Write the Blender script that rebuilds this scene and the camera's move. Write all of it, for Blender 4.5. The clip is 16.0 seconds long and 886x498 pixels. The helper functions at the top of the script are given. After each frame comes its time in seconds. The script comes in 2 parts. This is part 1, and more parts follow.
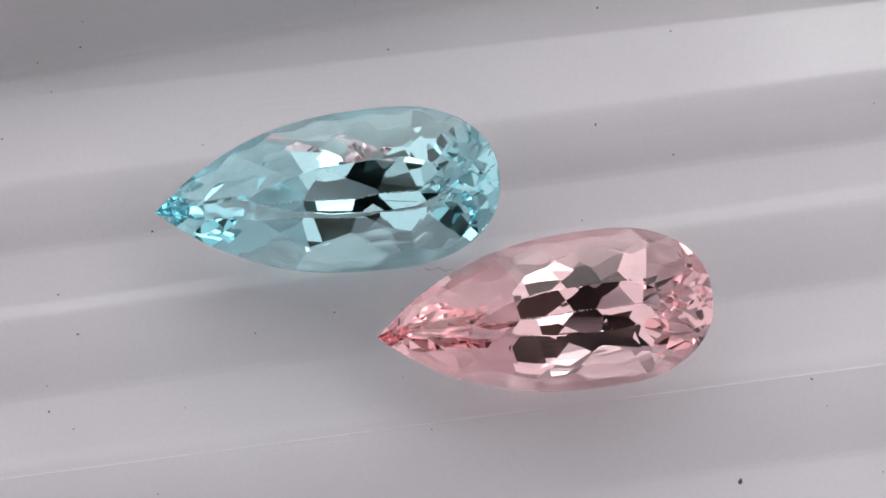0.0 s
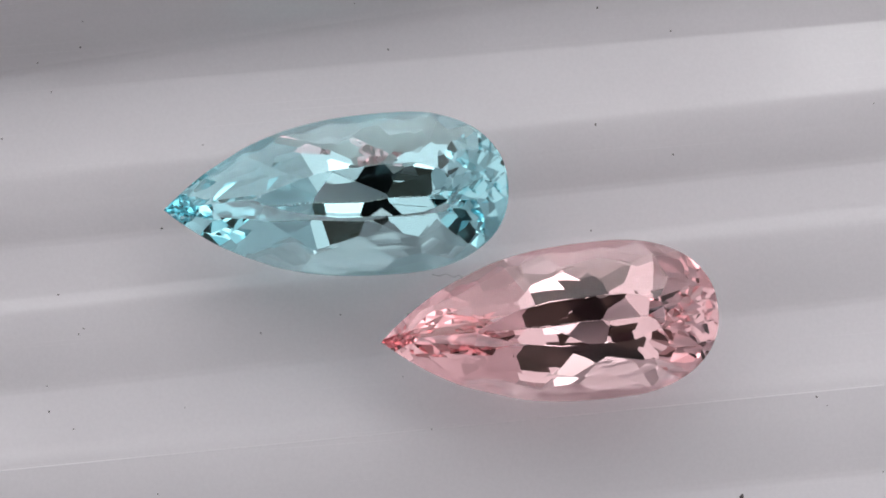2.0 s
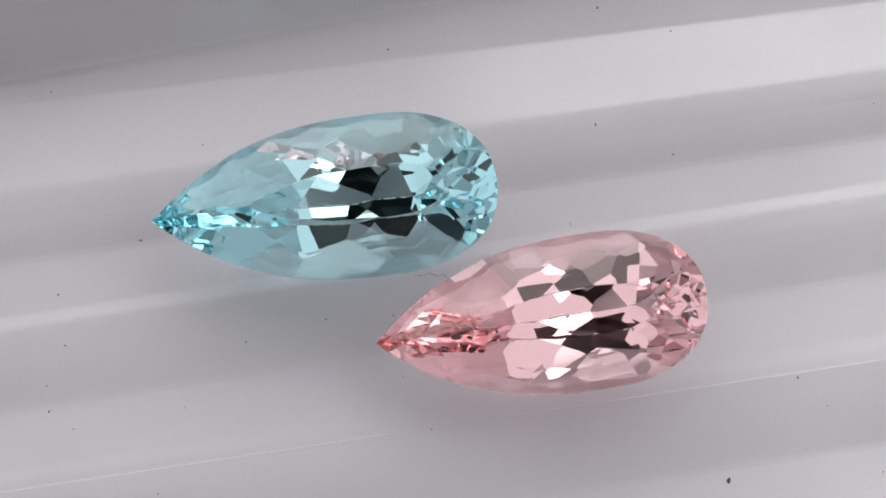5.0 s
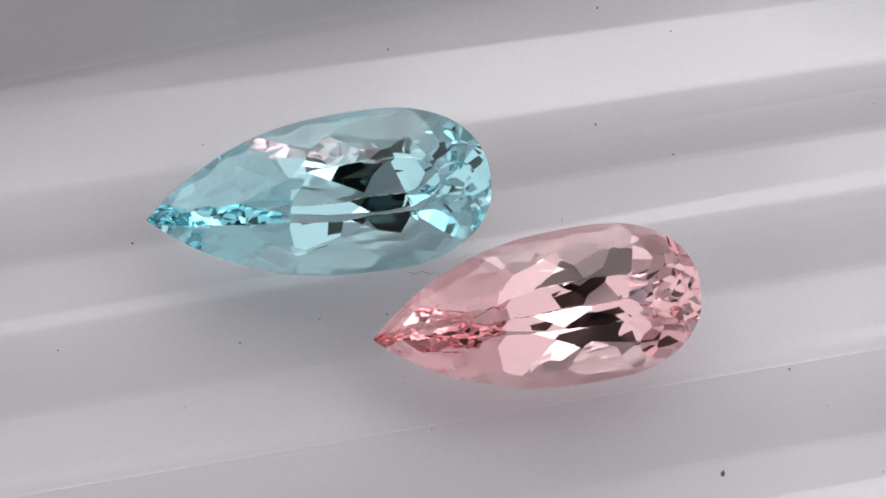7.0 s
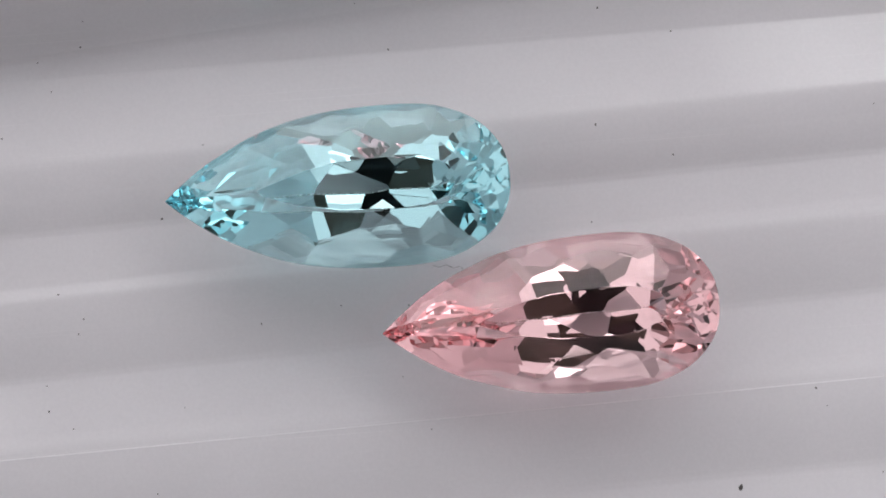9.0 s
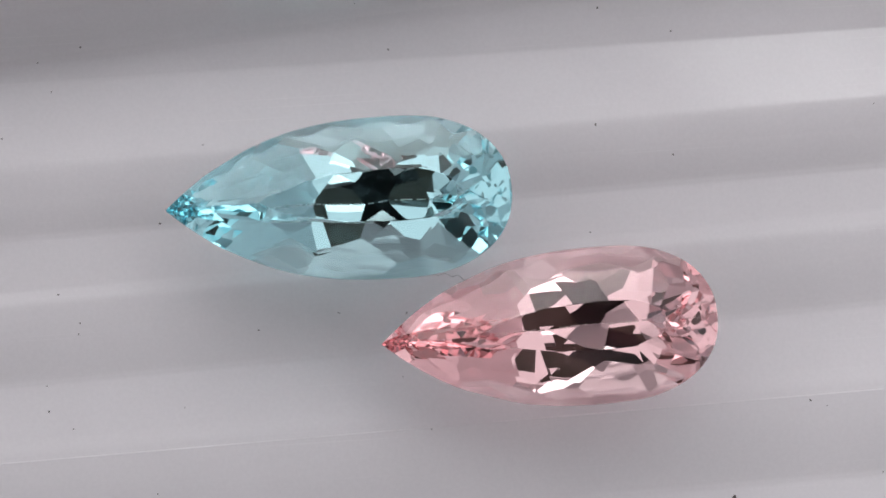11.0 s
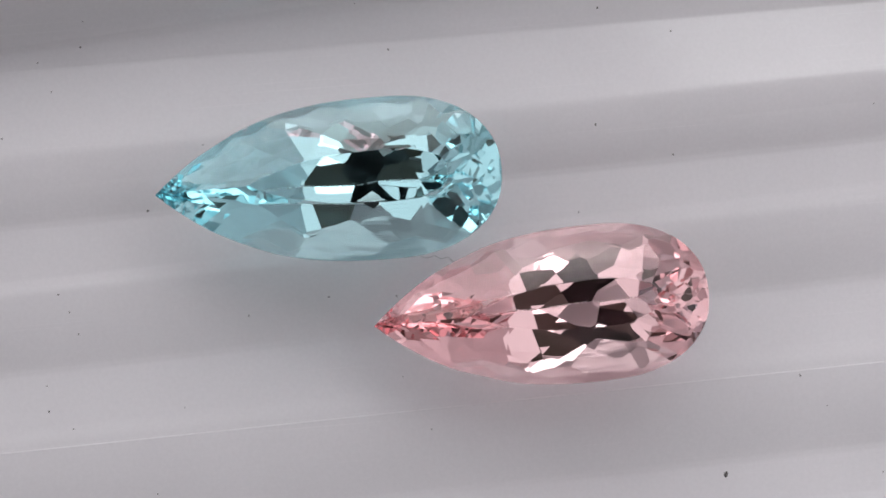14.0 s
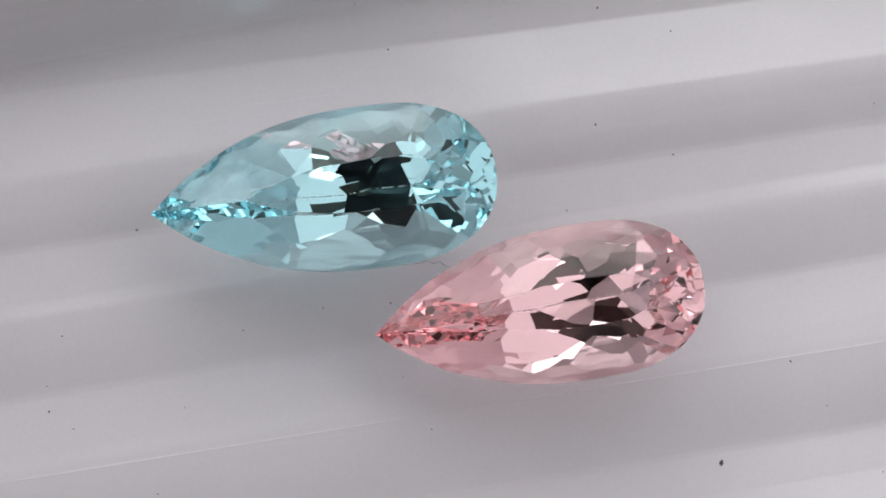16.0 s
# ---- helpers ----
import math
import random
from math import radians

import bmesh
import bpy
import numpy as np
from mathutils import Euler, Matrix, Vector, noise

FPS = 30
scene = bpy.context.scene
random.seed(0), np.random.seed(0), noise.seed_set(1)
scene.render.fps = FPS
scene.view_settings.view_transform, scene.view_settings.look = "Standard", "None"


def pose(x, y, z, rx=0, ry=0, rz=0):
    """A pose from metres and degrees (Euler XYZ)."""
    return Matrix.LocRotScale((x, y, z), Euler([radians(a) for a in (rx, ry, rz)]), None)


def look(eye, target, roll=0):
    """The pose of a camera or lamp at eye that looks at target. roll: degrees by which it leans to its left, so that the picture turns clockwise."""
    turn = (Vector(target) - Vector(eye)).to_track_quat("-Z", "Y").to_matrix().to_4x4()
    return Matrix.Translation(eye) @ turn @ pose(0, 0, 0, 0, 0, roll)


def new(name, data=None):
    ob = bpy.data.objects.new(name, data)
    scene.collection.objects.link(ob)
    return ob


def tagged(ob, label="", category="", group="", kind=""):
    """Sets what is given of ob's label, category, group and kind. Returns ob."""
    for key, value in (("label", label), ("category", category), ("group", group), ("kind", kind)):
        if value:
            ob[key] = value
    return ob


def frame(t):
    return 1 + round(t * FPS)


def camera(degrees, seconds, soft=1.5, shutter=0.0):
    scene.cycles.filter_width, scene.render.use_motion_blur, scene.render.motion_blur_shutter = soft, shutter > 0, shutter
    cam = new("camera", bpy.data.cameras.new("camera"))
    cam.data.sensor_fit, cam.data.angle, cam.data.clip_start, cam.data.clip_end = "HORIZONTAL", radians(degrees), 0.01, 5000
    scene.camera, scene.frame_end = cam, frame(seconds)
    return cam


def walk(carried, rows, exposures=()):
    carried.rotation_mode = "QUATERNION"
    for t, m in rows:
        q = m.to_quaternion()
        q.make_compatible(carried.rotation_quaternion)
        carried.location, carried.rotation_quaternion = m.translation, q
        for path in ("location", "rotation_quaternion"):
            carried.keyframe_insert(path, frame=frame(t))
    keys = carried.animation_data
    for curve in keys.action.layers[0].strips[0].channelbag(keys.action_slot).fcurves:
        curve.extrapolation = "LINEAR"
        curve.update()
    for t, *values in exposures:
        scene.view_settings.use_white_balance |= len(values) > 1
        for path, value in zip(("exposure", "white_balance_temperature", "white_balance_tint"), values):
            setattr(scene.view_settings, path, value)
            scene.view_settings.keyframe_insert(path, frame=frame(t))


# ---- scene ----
MM = 0.001
EYE = 0.120      # the lens stands this far above the tray
cam = camera(22.2, 16.0, soft=1.8)
walk(cam, [(0.0, pose(0, 0, EYE)), (16.0, pose(0, 0, EYE))])

# sway of the hand-held tray: seconds, x and y in mm, tilts and turn in degrees
SWAY = [
    (0.0, -0.0, 0.0, -0.17, 0.25, 0.0),
    (0.5, -0.113, -0.123, -0.37, 0.4, 0.217),
    (1.0, 0.051, -0.202, -0.21, -0.45, -0.361),
    (1.5, 0.231, -0.251, 0.21, -1.36, -1.621),
    (2.0, 0.42, -0.321, 0.06, -0.77, -1.792),
    (2.5, 0.415, -0.399, 0.14, 0.23, -1.506),
    (3.0, -0.172, -0.335, 0.2, 1.64, -0.412),
    (3.5, -0.128, -0.441, 0.32, 3.53, 0.08),
    (4.0, -0.414, -0.398, 0.06, 4.35, 0.633),
    (6.5, -0.59, -0.175, -1.39, 6.0, 0.88),
    (7.0, -0.9, -0.17, -2.1, 7.2, 1.69),
    (7.5, -1.19, -0.21, -3.4, 6.6, 1.62),
    (8.0, -0.77, -0.2, -2.0, 4.7, 0.77),
    (8.5, 0.054, 0.048, 0.55, 1.36, -0.636),
    (9.0, 0.457, 0.156, 0.99, -0.21, -1.888),
    (11.5, 0.315, -0.592, 1.63, 1.68, -3.105),
    (12.0, 0.159, -0.833, 0.76, 1.67, -4.079),
    (12.5, -0.099, -0.629, -0.06, 1.58, -3.299),
    (13.0, -0.137, -0.038, 0.85, 1.63, -2.61),
    (13.5, -0.396, 0.433, 0.86, 2.96, -1.287),
    (14.0, -0.198, 0.647, 1.99, 2.62, -1.586),
    (14.5, -0.275, 0.735, 2.73, 3.02, -1.535),
    (15.0, -0.622, 1.105, 3.05, 4.68, 0.243),
    (15.5, -0.769, 0.56, 2.63, 6.15, 0.919),
    (16.0, -0.666, 0.382, 2.21, 6.94, 1.208)
]

# ---- light ----
world = bpy.data.worlds.new("studio")
scene.world = world
world.use_nodes = True
world.node_tree.nodes["Background"].inputs["Color"].default_value = (0.97, 0.97, 1.0, 1)
world.node_tree.nodes["Background"].inputs["Strength"].default_value = 0.87
scene.view_settings.exposure = 0.13
scene.cycles.max_bounces = scene.cycles.transmission_bounces = scene.cycles.glossy_bounces = 24


def softbox(name, at, target, sx, sy, watts, tint):
    data = bpy.data.lights.new(name, "AREA")
    data.shape, data.size, data.size_y, data.energy, data.color = "RECTANGLE", sx, sy, watts, tint
    ob = new(name, data)
    ob.matrix_world = look(at, target)
    return ob


for height, back, watts in ((0.375, 0.315, 0.335), (0.29, 0.395, 0.30)):
    softbox("strip_light", (-0.05, back, height), (0, 0, 0), 0.62, 0.13, watts, (1.0, 0.98, 0.97))
# unseen low lamp, added at the back to brighten the upper crown facets
softbox("low_back_light", (-0.05, 0.55, 0.19), (0, 0, 0), 0.80, 0.16, 0.75, (0.97, 0.98, 1.0))
softbox("overhead_light", (0.225, 0.245, 0.45), (0, 0, 0), 0.34, 0.17, 0.31, (1.0, 1.0, 1.0))


# ---- materials ----
def material(name):
    m = bpy.data.materials.new(name)
    m.use_nodes = True
    return m, m.node_tree.nodes, m.node_tree.links, m.node_tree.nodes["Principled BSDF"]


def white_plastic():
    m, n, l, p = material("white_plastic")
    co = n.new("ShaderNodeTexCoord")
    big = n.new("ShaderNodeTexNoise")
    big.inputs["Scale"].default_value, big.inputs["Detail"].default_value = 60, 4
    fine = n.new("ShaderNodeTexNoise")
    fine.inputs["Scale"].default_value, fine.inputs["Detail"].default_value = 1800, 5
    l.new(co.outputs["Object"], big.inputs["Vector"])
    l.new(co.outputs["Object"], fine.inputs["Vector"])
    ramp = n.new("ShaderNodeValToRGB")
    ramp.color_ramp.elements[0].position, ramp.color_ramp.elements[0].color = 0.3, (0.664, 0.638, 0.666, 1)
    ramp.color_ramp.elements[1].position, ramp.color_ramp.elements[1].color = 0.7, (0.722, 0.693, 0.724, 1)
    l.new(big.outputs["Fac"], ramp.inputs["Fac"])
    # mottled grain, and hair-fine pale scuffs that run along the ribs
    mottle = n.new("ShaderNodeTexNoise")
    mottle.inputs["Scale"].default_value, mottle.inputs["Detail"].default_value = 5000, 3
    l.new(co.outputs["Object"], mottle.inputs["Vector"])
    grain = n.new("ShaderNodeMapRange")
    grain.inputs["From Min"].default_value, grain.inputs["From Max"].default_value = 0.3, 0.7
    grain.inputs["To Min"].default_value, grain.inputs["To Max"].default_value = 0.98, 1.018
    l.new(mottle.outputs["Fac"], grain.inputs["Value"])
    along = n.new("ShaderNodeMapping")
    along.vector_type = "TEXTURE"
    along.inputs["Rotation"].default_value = (0, 0, radians(6.2))
    along.inputs["Scale"].default_value = (1 / 60, 1 / 9000, 1 / 60)
    l.new(co.outputs["Object"], along.inputs["Vector"])
    hair = n.new("ShaderNodeTexNoise")
    hair.inputs["Scale"].default_value, hair.inputs["Detail"].default_value = 1.0, 1
    l.new(along.outputs["Vector"], hair.inputs["Vector"])
    scuff = n.new("ShaderNodeMapRange")
    scuff.inputs["From Min"].default_value, scuff.inputs["From Max"].default_value = 0.69, 0.76
    scuff.inputs["To Min"].default_value, scuff.inputs["To Max"].default_value = 0.0, 0.05
    l.new(hair.outputs["Fac"], scuff.inputs["Value"])
    total = n.new("ShaderNodeMath")
    total.operation = "ADD"
    l.new(grain.outputs["Result"], total.inputs[0])
    l.new(scuff.outputs["Result"], total.inputs[1])
    tone = n.new("ShaderNodeVectorMath")
    tone.operation = "SCALE"
    l.new(ramp.outputs["Color"], tone.inputs[0])
    l.new(total.outputs["Value"], tone.inputs["Scale"])
    l.new(tone.outputs["Vector"], p.inputs["Base Color"])
    rough = n.new("ShaderNodeMapRange")
    rough.inputs["To Min"].default_value, rough.inputs["To Max"].default_value = 0.05, 0.12
    l.new(fine.outputs["Fac"], rough.inputs["Value"])
    l.new(rough.outputs["Result"], p.inputs["Roughness"])
    bump = n.new("ShaderNodeBump")
    bump.inputs["Strength"].default_value, bump.inputs["Distance"].default_value = 0.06, 0.00005
    l.new(fine.outputs["Fac"], bump.inputs["Height"])
    l.new(bump.outputs["Normal"], p.inputs["Normal"])
    p.inputs["IOR"].default_value = 1.5
    p.inputs["Subsurface Weight"].default_value = 0.4
    p.inputs["Subsurface Radius"].default_value = (1.0, 0.95, 0.95)
    p.inputs["Subsurface Scale"].default_value = 0.005
    return m


def crystal(name, colour):
    m, n, l, p = material(name)
    n.remove(p)
    g = n.new("ShaderNodeBsdfGlass")
    g.inputs["Color"].default_value, g.inputs["IOR"].default_value, g.inputs["Roughness"].default_value = colour, 1.58, 0.0
    l.new(g.outputs["BSDF"], n["Material Output"].inputs["Surface"])
    return m


def plain(name, colour, rough):
    m, n, l, p = material(name)
    grain = n.new("ShaderNodeTexNoise")
    grain.inputs["Scale"].default_value, grain.inputs["Detail"].default_value = 400, 4
    mix = n.new("ShaderNodeMixRGB")
    mix.inputs["Color1"].default_value = (*[c * 0.8 for c in colour], 1)
    mix.inputs["Color2"].default_value = (*colour, 1)
    l.new(grain.outputs["Fac"], mix.inputs["Fac"])
    l.new(mix.outputs["Color"], p.inputs["Base Color"])
    p.inputs["Roughness"].default_value = rough
    return m


PLASTIC = white_plastic()
AQUA = crystal("aquamarine", (0.845, 0.953, 0.968, 1))
ROSE = crystal("morganite", (0.985, 0.885, 0.892, 1))
DARK = plain("matt_black", (0.006, 0.006, 0.006), 0.9)
DARK.node_tree.nodes["Principled BSDF"].inputs["Specular IOR Level"].default_value = 0.05
BOARD = plain("tan_board", (0.030, 0.021, 0.010), 0.8)
WALL = plain("grey_wall", (0.36, 0.35, 0.345), 0.9)
TABLE = plain("pale_table", (0.62, 0.60, 0.61), 0.6)
DUST = plain("dark_dust", (0.09, 0.08, 0.08), 0.9)
CHIP = plain("chipped_white", (0.9, 0.9, 0.9), 0.5)
LINT = plain("pale_lint", (0.30, 0.28, 0.29), 0.9)


def part(name, bm, mat, parent=None, label="", smooth=False):
    me = bpy.data.meshes.new(name)
    bm.to_mesh(me)
    bm.free()
    me.materials.append(mat)
    if smooth:
        me.polygons.foreach_set("use_smooth", [True] * len(me.polygons))
    ob = new(name, me)
    ob.parent = parent
    if label:
        tagged(ob, label)
    return ob


# ---- the ribbed tray ----
# each rib line: y in mm at the tray's x = -23.5 and x = +23.5, slope that follows (degrees), rounding in mm
RIBS = [(34.0, 45.0, 4, 0.5), (18.5, 29.0, 12, 0.2), (14.0, 24.0, -63, 0.3), (11.4, 20.6, -40, 0.7), (9.2, 17.4, 4, 0.6), (7.93, 13.3, 13, 0.05),
        (3.1, 9.34, -6, 0.15), (1.7, 8.0, -19, 0.8), (-0.3, 5.9, 4.2, 0.22), (-3.15, 3.57, 11.6, 0.05), (-3.95, 2.55, -7, 0.25), (-5.4, 1.2, -14, 0.7),
        (-8.14, -1.53, 4.2, 0.22), (-11.2, -4.9, 8.5, 0.12), (-12.1, -6.0, -8, 0.5), (-14.0, -8.0, -13, 0.6), (-16.8, -10.8, 4.2, 0.22),
        (-19.2, -13.2, 12, 0.05), (-24.0, -18.0, -12, 0.3), (-28.8, -22.8, 4, 0.3), (-34.0, -29.0, 0, 0.3)]
LINES = (5, 9)   # moulding lines that stand a little proud


def rib_profile():
    """Fine rows down the tray: fraction along the ribs, and height in mm."""
    mid = np.array([(a + b) / 2 for a, b, *_ in RIBS])
    y = np.linspace(mid[0], mid[-1], 2400)
    h = np.zeros(len(mid))
    for i in range(len(mid) - 1):
        h[i + 1] = h[i] + (mid[i] - mid[i + 1]) * math.tan(radians(RIBS[i][2]))
    raw = np.interp(-y, -mid, h)
    out = np.copy(raw)
    for k, (a, b, s, soft) in enumerate(RIBS):
        near = np.abs(y - mid[k]) < soft * 3
        for i in np.nonzero(near)[0]:
            w = np.exp(-0.5 * ((y - y[i]) / (soft * max(0.05, 1 - abs(y[i] - mid[k]) / (soft * 3)))) ** 2)
            out[i] = (w * raw).sum() / w.sum()
    for k in LINES:
        out += 0.002 * np.exp(-0.5 * ((y - mid[k]) / 0.05) ** 2)
    out -= np.interp(0, -y, out)
    index = np.interp(-y, -mid, np.arange(len(mid)))
    return y, index, out


PROFILE = rib_profile()


def tray_row(i, x):
    a = np.interp(PROFILE[1][i], np.arange(len(RIBS)), [r[0] for r in RIBS])
    b = np.interp(PROFILE[1][i], np.arange(len(RIBS)), [r[1] for r in RIBS])
    return a + (b - a) * (x + 23.5) / 47.0


def tray_height(x, y):
    ys = [tray_row(i, x) for i in range(0, len(PROFILE[0]), 8)]
    return float(np.interp(-y, [-v for v in ys], PROFILE[2][::8]))


def build_tray():
    xs = np.linspace(-45, 45, 13)
    rows = range(0, len(PROFILE[0]))
    verts, faces = [], []
    for i in rows:
        for x in xs:
            verts.append((x * MM, tray_row(i, x) * MM, PROFILE[2][i] * MM))
    w, nrow = len(xs), len(rows)
    for r in range(nrow - 1):
        for c in range(w - 1):
            a = r * w + c
            faces.append((a, a + w, a + w + 1, a + 1))
    me = bpy.data.meshes.new("tray")
    me.from_pydata(verts, [], faces)
    bm = bmesh.new()
    bm.from_mesh(me)
    rim = [e for e in bm.edges if e.is_boundary]
    made = bmesh.ops.extrude_edge_only(bm, edges=rim)["geom"]
    for v in made:
        if isinstance(v, bmesh.types.BMVert):
            v.co.z = -7.0 * MM
    bmesh.ops.holes_fill(bm, edges=[e for e in bm.edges if e.is_boundary])
    bmesh.ops.recalc_face_normals(bm, faces=bm.faces)
    bpy.data.meshes.remove(me)
    tray = part("tray", bm, PLASTIC, smooth=True)
    tray.data.set_sharp_from_angle(angle=radians(40))
    return tagged(tray, "ribbed glossy white plastic tray under two gemstones", "tray", kind="structure")


TRAY = build_tray()


# ---- the stones ----
def flake(bm, x, y, z, r, stretch, turn):
    """One dust grain: a small flattened lump."""
    made = bmesh.ops.create_icosphere(bm, subdivisions=1, radius=1.0)["verts"]
    m = pose(x * MM, y * MM, z * MM, 0, 0, turn) @ Matrix.Diagonal((r * MM * stretch, r * MM, r * MM * 0.4, 1))
    for v in made:
        v.co *= random.uniform(0.6, 1.2)
        v.co = m @ v.co


def pear(u, half):
    """Half width of a pear outline of length 1 at u from its point."""
    if u < 0.67:
        return half * (1 - (1 - u / 0.67) ** 2.6)
    v = (u - 0.67) / 0.33
    return half * max(0.0, 1 - v ** 2.3) ** (1 / 2.2)


def outline(length, half):
    """Closed pear outline in mm, evenly spaced, with outward normals; the point lies at the origin."""
    us = np.concatenate([np.linspace(0, 0.9, 400), 0.9 + 0.1 * (1 - (1 - np.linspace(0, 1, 400)[1:]) ** 2)])
    side = [(u * length, pear(u, half) * length) for u in us]
    loop = np.array(side + [(x, -y) for x, y in side[-2:0:-1]])
    gap = np.linalg.norm(np.roll(loop, -1, 0) - loop, axis=1)
    s = np.concatenate([[0], np.cumsum(gap)])
    closed = np.vstack([loop, loop[:1]])

    def at(f):
        d = (f % 1.0) * s[-1]
        p = np.array([np.interp(d, s, closed[:, k]) for k in (0, 1)])
        q = np.array([np.interp(d + e, s, closed[:, k]) for e in (-0.25, 0.25) for k in (0, 1)])
        t = q[2:] - q[:2]
        t /= np.linalg.norm(t)
        return p, np.array([-t[1], t[0]])
    return at


def cut(bm, co, no):
    made = bmesh.ops.bisect_plane(bm, geom=bm.verts[:] + bm.edges[:] + bm.faces[:], dist=1e-5, plane_co=co, plane_no=no, clear_outer=True)
    edges = [e for e in made["geom_cut"] if isinstance(e, bmesh.types.BMEdge)]
    if len(edges) > 2:
        bmesh.ops.contextual_create(bm, geom=edges)


def pear_stone(length, half, count, steep, flat, rows, swing, veer, bow, phase, crown, top, mat, label):
    """A faceted pear. The pavilion carries staggered rows of kite facets, from the steep girdle to the flatter keel, every other
    one steeper by swing and turned by veer degrees; bow gives the flanks a rounder sweep along the stone. Crown rows are (number of facets, slope,
    inset in mm, shift). The girdle lies at z = 0."""
    at = outline(length, half)
    wide = half * length
    step = wide / rows
    bm = bmesh.new()
    bmesh.ops.create_cube(bm, size=60)
    for k in range(72):
        p, n = at((k + 0.5) / 72)
        cut(bm, (*p, 0), (*n, 0))

    def facet(f, inset, z, slope, sign, veered=0):
        p, n = at(f)
        q = p - n * inset
        if p[1] * (q[1] + 0.15 * np.sign(p[1])) < 0 and p[0] < 0.7 * length:
            return
        if sign < 0:
            if inset > 0.3 and p[0] < 0.10 * length or inset > 0.5 * wide and p[0] > 0.84 * length and round(f * count * 2) % 4 > 1:
                return
            if 0.2 * length < p[0] < 0.85 * length:
                n = n + (bow * min(1, 2 * inset / wide) * min(1, 5 * p[0] / length - 1) * (p[0] / length - 0.62), 0)
            n /= np.linalg.norm(n)
            if p[0] < 0.15 * length:
                slope -= 4
            veered *= min(1, max(0, p[0] / length - 0.15) / 0.15)
        turn = radians(random.gauss(veered, 0.4))
        n = np.array([n[0] * math.cos(turn) - n[1] * math.sin(turn), n[0] * math.sin(turn) + n[1] * math.cos(turn)])
        slope += random.gauss(0, 0.3)
        s, c = math.sin(radians(slope)), math.cos(radians(slope))
        cut(bm, (*q, z), (n[0] * s, n[1] * s, sign * c))

    z, inset, row = -0.10, 0.0, 0
    while inset < wide + 0.1:
        slope = steep + (flat - steep) * inset / wide
        for k in range(count):
            facet((k + phase + 0.5 * (row % 2)) / count, inset, z, slope + swing * (1 if (k + row // 2) % 2 else -1), -1, veer * (1 if (k + (row + 1) // 2) % 2 else -1))
        z -= step * math.tan(radians(slope + (flat - steep) * step / wide / 2))
        inset, row = inset + step, row + 1
    z, a0, s0 = 0.10, 0.0, 0.0
    for number, slope, inset, shift in crown:
        z += (inset - a0) * math.tan(radians((slope + s0) / 2 if s0 else slope))
        a0, s0 = inset, slope
        for k in range(number):
            facet((k + shift) / number, inset, z, slope, 1)
    cut(bm, (0, 0, top), (0, 0, 1))
    bmesh.ops.recalc_face_normals(bm, faces=bm.faces)
    bm.normal_update()
    keel = [(e.verts[0].co.copy(), e.verts[1].co.copy()) for e in bm.edges
            if all(f.normal.z < -0.5 for f in e.link_faces) and all(abs(v.co.y) < 0.6 and 0.3 < v.co.x / length < 0.82 for v in e.verts)
            and e.link_faces[0].normal.y * e.link_faces[1].normal.y < 0]
    worn = [e for e in bm.edges if any(f.normal.z > 0.999 for f in e.link_faces)]
    bmesh.ops.bevel(bm, geom=worn, offset=0.016, segments=1, affect="EDGES", profile=0.5, clamp_overlap=True)
    bmesh.ops.scale(bm, vec=(MM, MM, MM), verts=bm.verts)
    bm.normal_update()
    stone = tagged(new("gemstone"), label, "gemstone", group="pair of pear stones")
    kinds = {"table_facet": lambda z: z > 0.995, "crown": lambda z: 0.05 < z <= 0.995, "girdle": lambda z: abs(z) <= 0.05, "pavilion": lambda z: z < -0.05}
    low = [v.co.copy() for v in bm.verts]
    for name, keep in kinds.items():
        piece = bm.copy()
        piece.normal_update()
        bmesh.ops.delete(piece, geom=[f for f in piece.faces if not keep(f.normal.z)], context="FACES")
        part(name, piece, mat, stone)
    bm.free()
    # fine chips along the keel
    chips = bmesh.new()
    for a, b in keel:
        for k in range(max(1, int((b - a).length / 0.075))):
            if random.random() < 0.7:
                p = a.lerp(b, random.random()) + Vector((0, 0, 0.03))
                flake(chips, p.x, p.y, p.z, random.uniform(0.018, 0.036), random.uniform(1.0, 2.6), random.gauss(0, 20))
    part("keel", chips, CHIP, stone, "finely chipped white keel edge")
    return stone, low


CROWN = [(17, 38, 0.0, 0.5), (17, 30, 0.85, 0.0), (17, 23, 1.7, 0.5)]   # three staggered rows of crown facets
random.seed(199)
aqua, aqua_low = pear_stone(17.62, 0.235, 23, 56.992, 41.404, 4.525, 0.889, -5.121, 1.084, 0.25, CROWN, 1.58, AQUA,
                            "pale blue faceted pear-cut gemstone lying on the white tray")
random.seed(292)
rose, rose_low = pear_stone(17.35, 0.233, 21, 57.008, 38.141, 4.39, 1.436, 5.93, 1.324, 0.75, CROWN, 1.58, ROSE,
                            "pale pink faceted pear-cut gemstone lying beside the blue one")


def resting(low, x, y, turn, rx, ry):
    """Pose in the tray's space with the stone touching the tray. x, y: place of its point in mm, as it would be on the plane z = 0."""
    z = 4.0
    for _ in range(4):
        k = 1 - z * MM / EYE
        m = pose(x * k * MM, y * k * MM, 0, rx, ry, turn)
        z = max(tray_height(*(c := (m @ v) / MM).xy) - c.z for v in low if (m @ v).z < -2.5 * MM)
    return Matrix.Translation((0, 0, z * MM)) @ m


AQUA_REST = resting(aqua_low, -15.29, 1.91, 6.1, -5, 0)
ROSE_REST = resting(rose_low, -3.51, -4.73, 7.6, -3, 0)


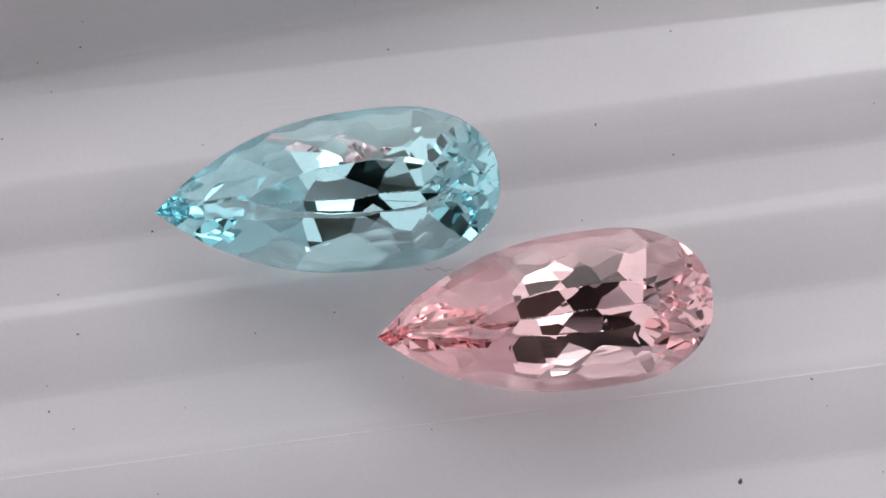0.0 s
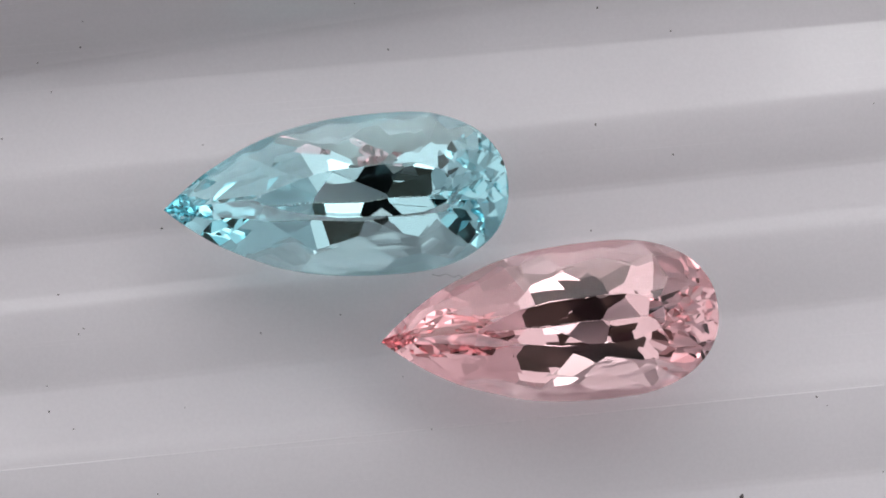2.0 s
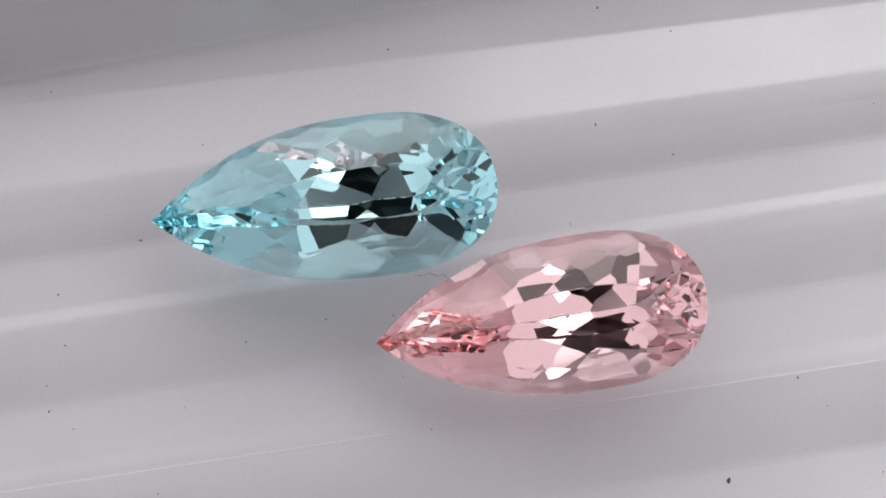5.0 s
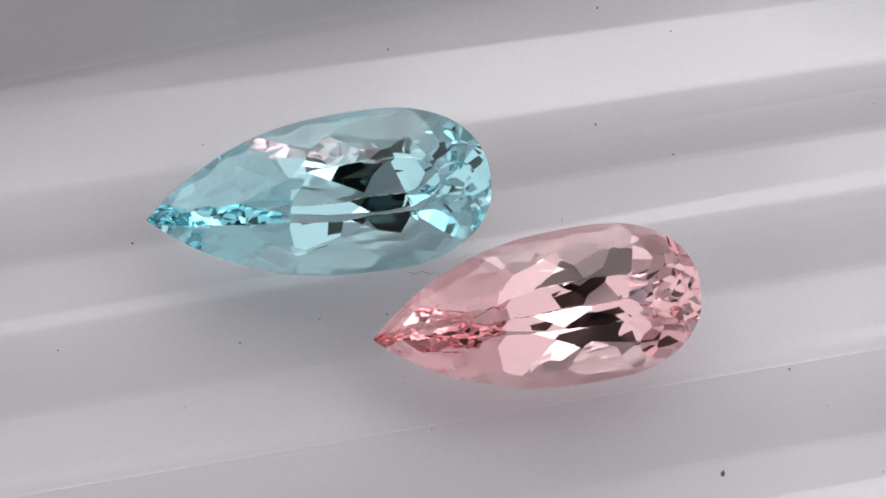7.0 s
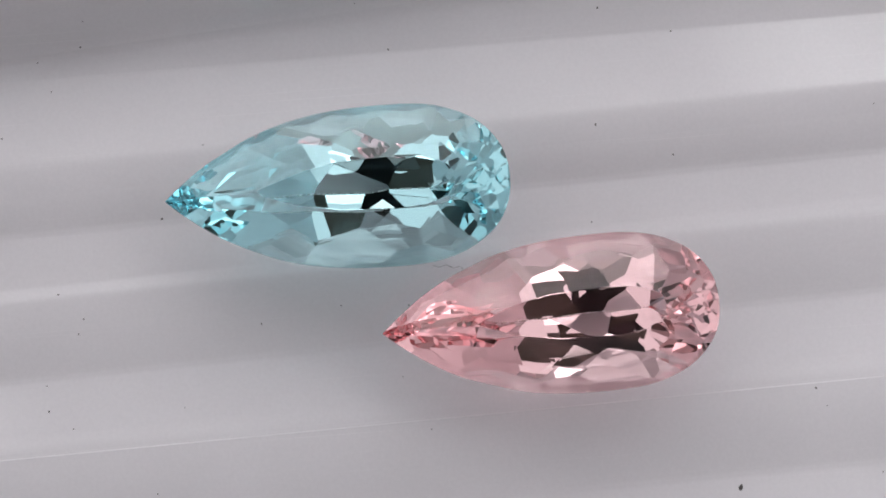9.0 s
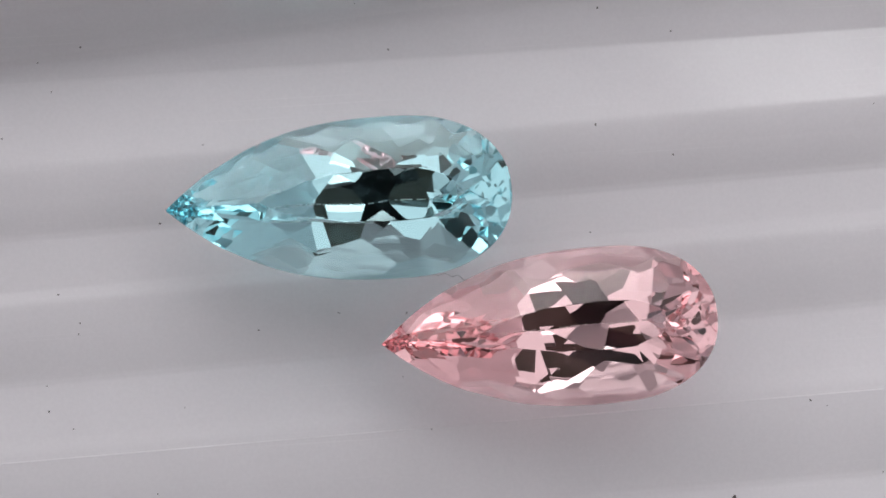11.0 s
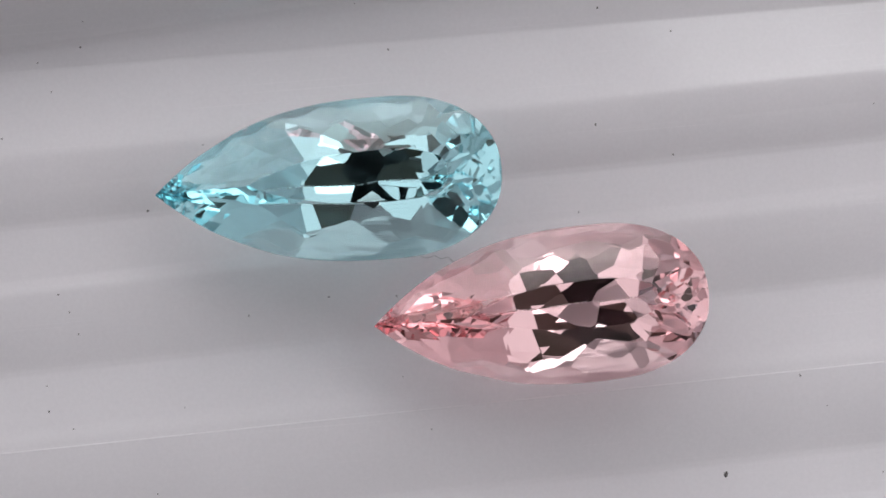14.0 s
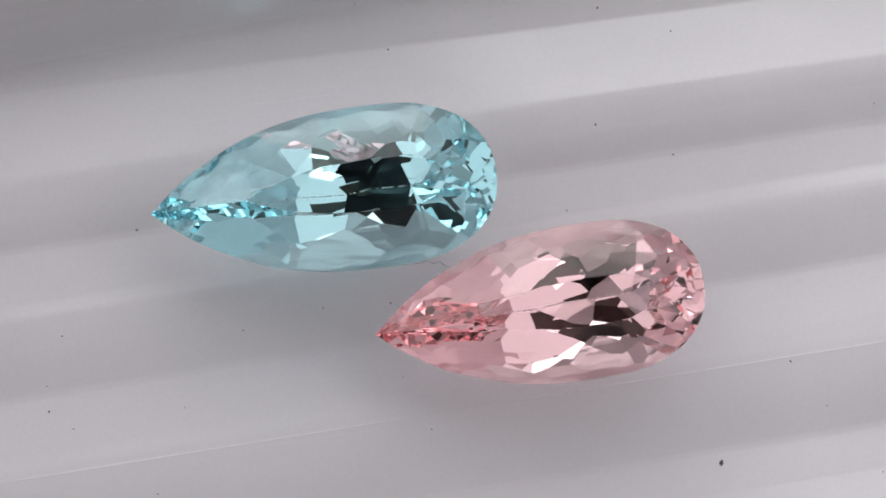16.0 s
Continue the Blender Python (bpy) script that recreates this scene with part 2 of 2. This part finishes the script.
# ---- dust ----
def on_tray(px, py):
    """Tray place in mm of a spot seen at the clip's start."""
    x, y = (px - 784) / 33.3, (441 - py) / 33.3
    k = 1 - tray_height(x, y) * MM / EYE
    return x * k, y * k


def build_dust():
    bm = bmesh.new()
    for px, py, r in [(270, 410, .06), (1310, 852, .13), (1437, 671, .06), (137, 592, .05), (592, 553, .04), (452, 590, .04), (1030, 390, .04), (712, 548, .05)]:
        x, y = on_tray(px, py)
        flake(bm, x, y, tray_height(x, y) + 0.01, r, 1.5, random.uniform(0, 180))
    return tagged(part("dust", bm, DUST), "dark dust grains lying on the white tray", "dust", kind="stuff")


def build_lint():
    bm = bmesh.new()
    path = [(752, 476), (764, 479), (776, 474), (789, 480), (800, 476), (809, 484), (818, 486)]
    ring = []
    for px, py in path:
        x, y = on_tray(px, py)
        z = tray_height(x, y) + 0.02
        ring.append([bm.verts.new(((x + 0.016 * math.cos(a)) * MM, (y + 0.016 * math.sin(a)) * MM, (z + 0.016 * math.cos(2 * a)) * MM)) for a in (0.4, 2.5, 4.6)])
    for a, b in zip(ring, ring[1:]):
        for k in range(3):
            bm.faces.new((a[k], a[(k + 1) % 3], b[(k + 1) % 3], b[k]))
    return tagged(part("lint_fibre", bm, LINT), "thin curled grey lint fibre on the white tray", "lint")


GRAINS = build_dust()
FIBRE = build_lint()


def build_motes():
    """Camera dust, modelled as grains hung above the tray, that stay put while the tray sways."""
    bm = bmesh.new()
    for px, py, r in [(1057, 14, .07), (1187, 55, .06), (687, 88, .07), (142, 84, .08), (66, 112, .06), (91, 163, .05), (1054, 221, .08),
                      (1191, 274, .07), (359, 257, .05), (3, 246, .06), (103, 522, .08), (139, 592, .06), (87, 729, .07), (130, 760, .06),
                      (83, 684, .05), (327, 722, .04), (279, 875, .06), (764, 760, .04), (146, 38, .05), (1546, 183, .04), (1563, 835, .05),
                      (627, 6, .04), (1464, 718, .04), (713, 667, .04)]:
        z = MOTE_HEIGHT
        k = (EYE / MM - z) / (33.3 * EYE / MM)
        flake(bm, (px - 784) * k, (441 - py) * k, z, 0.75 * r, 1.3, random.uniform(0, 180))
    return tagged(part("dust", bm, DUST), "tiny dark specks of camera dust, hung still above the tray", "dust", kind="stuff")


MOTE_HEIGHT = 1.6
build_motes()


def motions():
    for ob, rest in ((TRAY, Matrix()), (aqua, AQUA_REST), (rose, ROSE_REST), (GRAINS, Matrix()), (FIBRE, Matrix())):
        walk(ob, [(t, pose(x * MM, y * MM, 0, rx, ry, rz) @ rest) for t, x, y, rx, ry, rz in SWAY])


# ---- the rest of the studio ----
bm = bmesh.new()
bmesh.ops.create_grid(bm, x_segments=1, y_segments=1, size=0.6)
part("ground", bm, TABLE).location.z = -0.012
tagged(bpy.data.objects["ground"], "pale table top under the tray", "table top", kind="structure")
bm = bmesh.new()
bmesh.ops.create_cone(bm, cap_ends=True, segments=48, radius1=0.047, radius2=0.050, depth=0.03, matrix=Matrix.Translation((0, 0, 0.160)))
made = bmesh.ops.create_cube(bm, size=1)["verts"]
bmesh.ops.transform(bm, verts=made, matrix=Matrix.Translation((0.01, 0, 0.205)) @ Matrix.Diagonal((0.14, 0.115, 0.06, 1)))
tagged(part("backdrop", bm, DARK), "matt black camera body and lens above the stones", "camera", kind="structure")

# unseen slats added overhead, so that the facets mirror dark tan and pale gaps
bm = bmesh.new()
for k in range(4):
    made = bmesh.ops.create_cube(bm, size=1)["verts"]
    bmesh.ops.transform(bm, verts=made, matrix=Matrix.Translation((0, -0.17 + 0.115 * k, 0.52)) @ Matrix.Diagonal((1.2, 0.055, 0.02, 1)))
tagged(part("ceiling", bm, BOARD), "unseen tan boards added overhead for dark reflections in the stones", "ceiling", kind="structure")

# unseen wall, added to cut light on slopes and facets that face -y
bm = bmesh.new()
made = bmesh.ops.create_cube(bm, size=1)["verts"]
bmesh.ops.transform(bm, verts=made, matrix=Matrix.Translation((0, -0.62, 0.75)) @ Matrix.Diagonal((2.4, 0.04, 1.52, 1)))
tagged(part("wall_shading", bm, WALL), "unseen grey wall added to dim the light from the -y side", "wall", kind="structure")

motions()
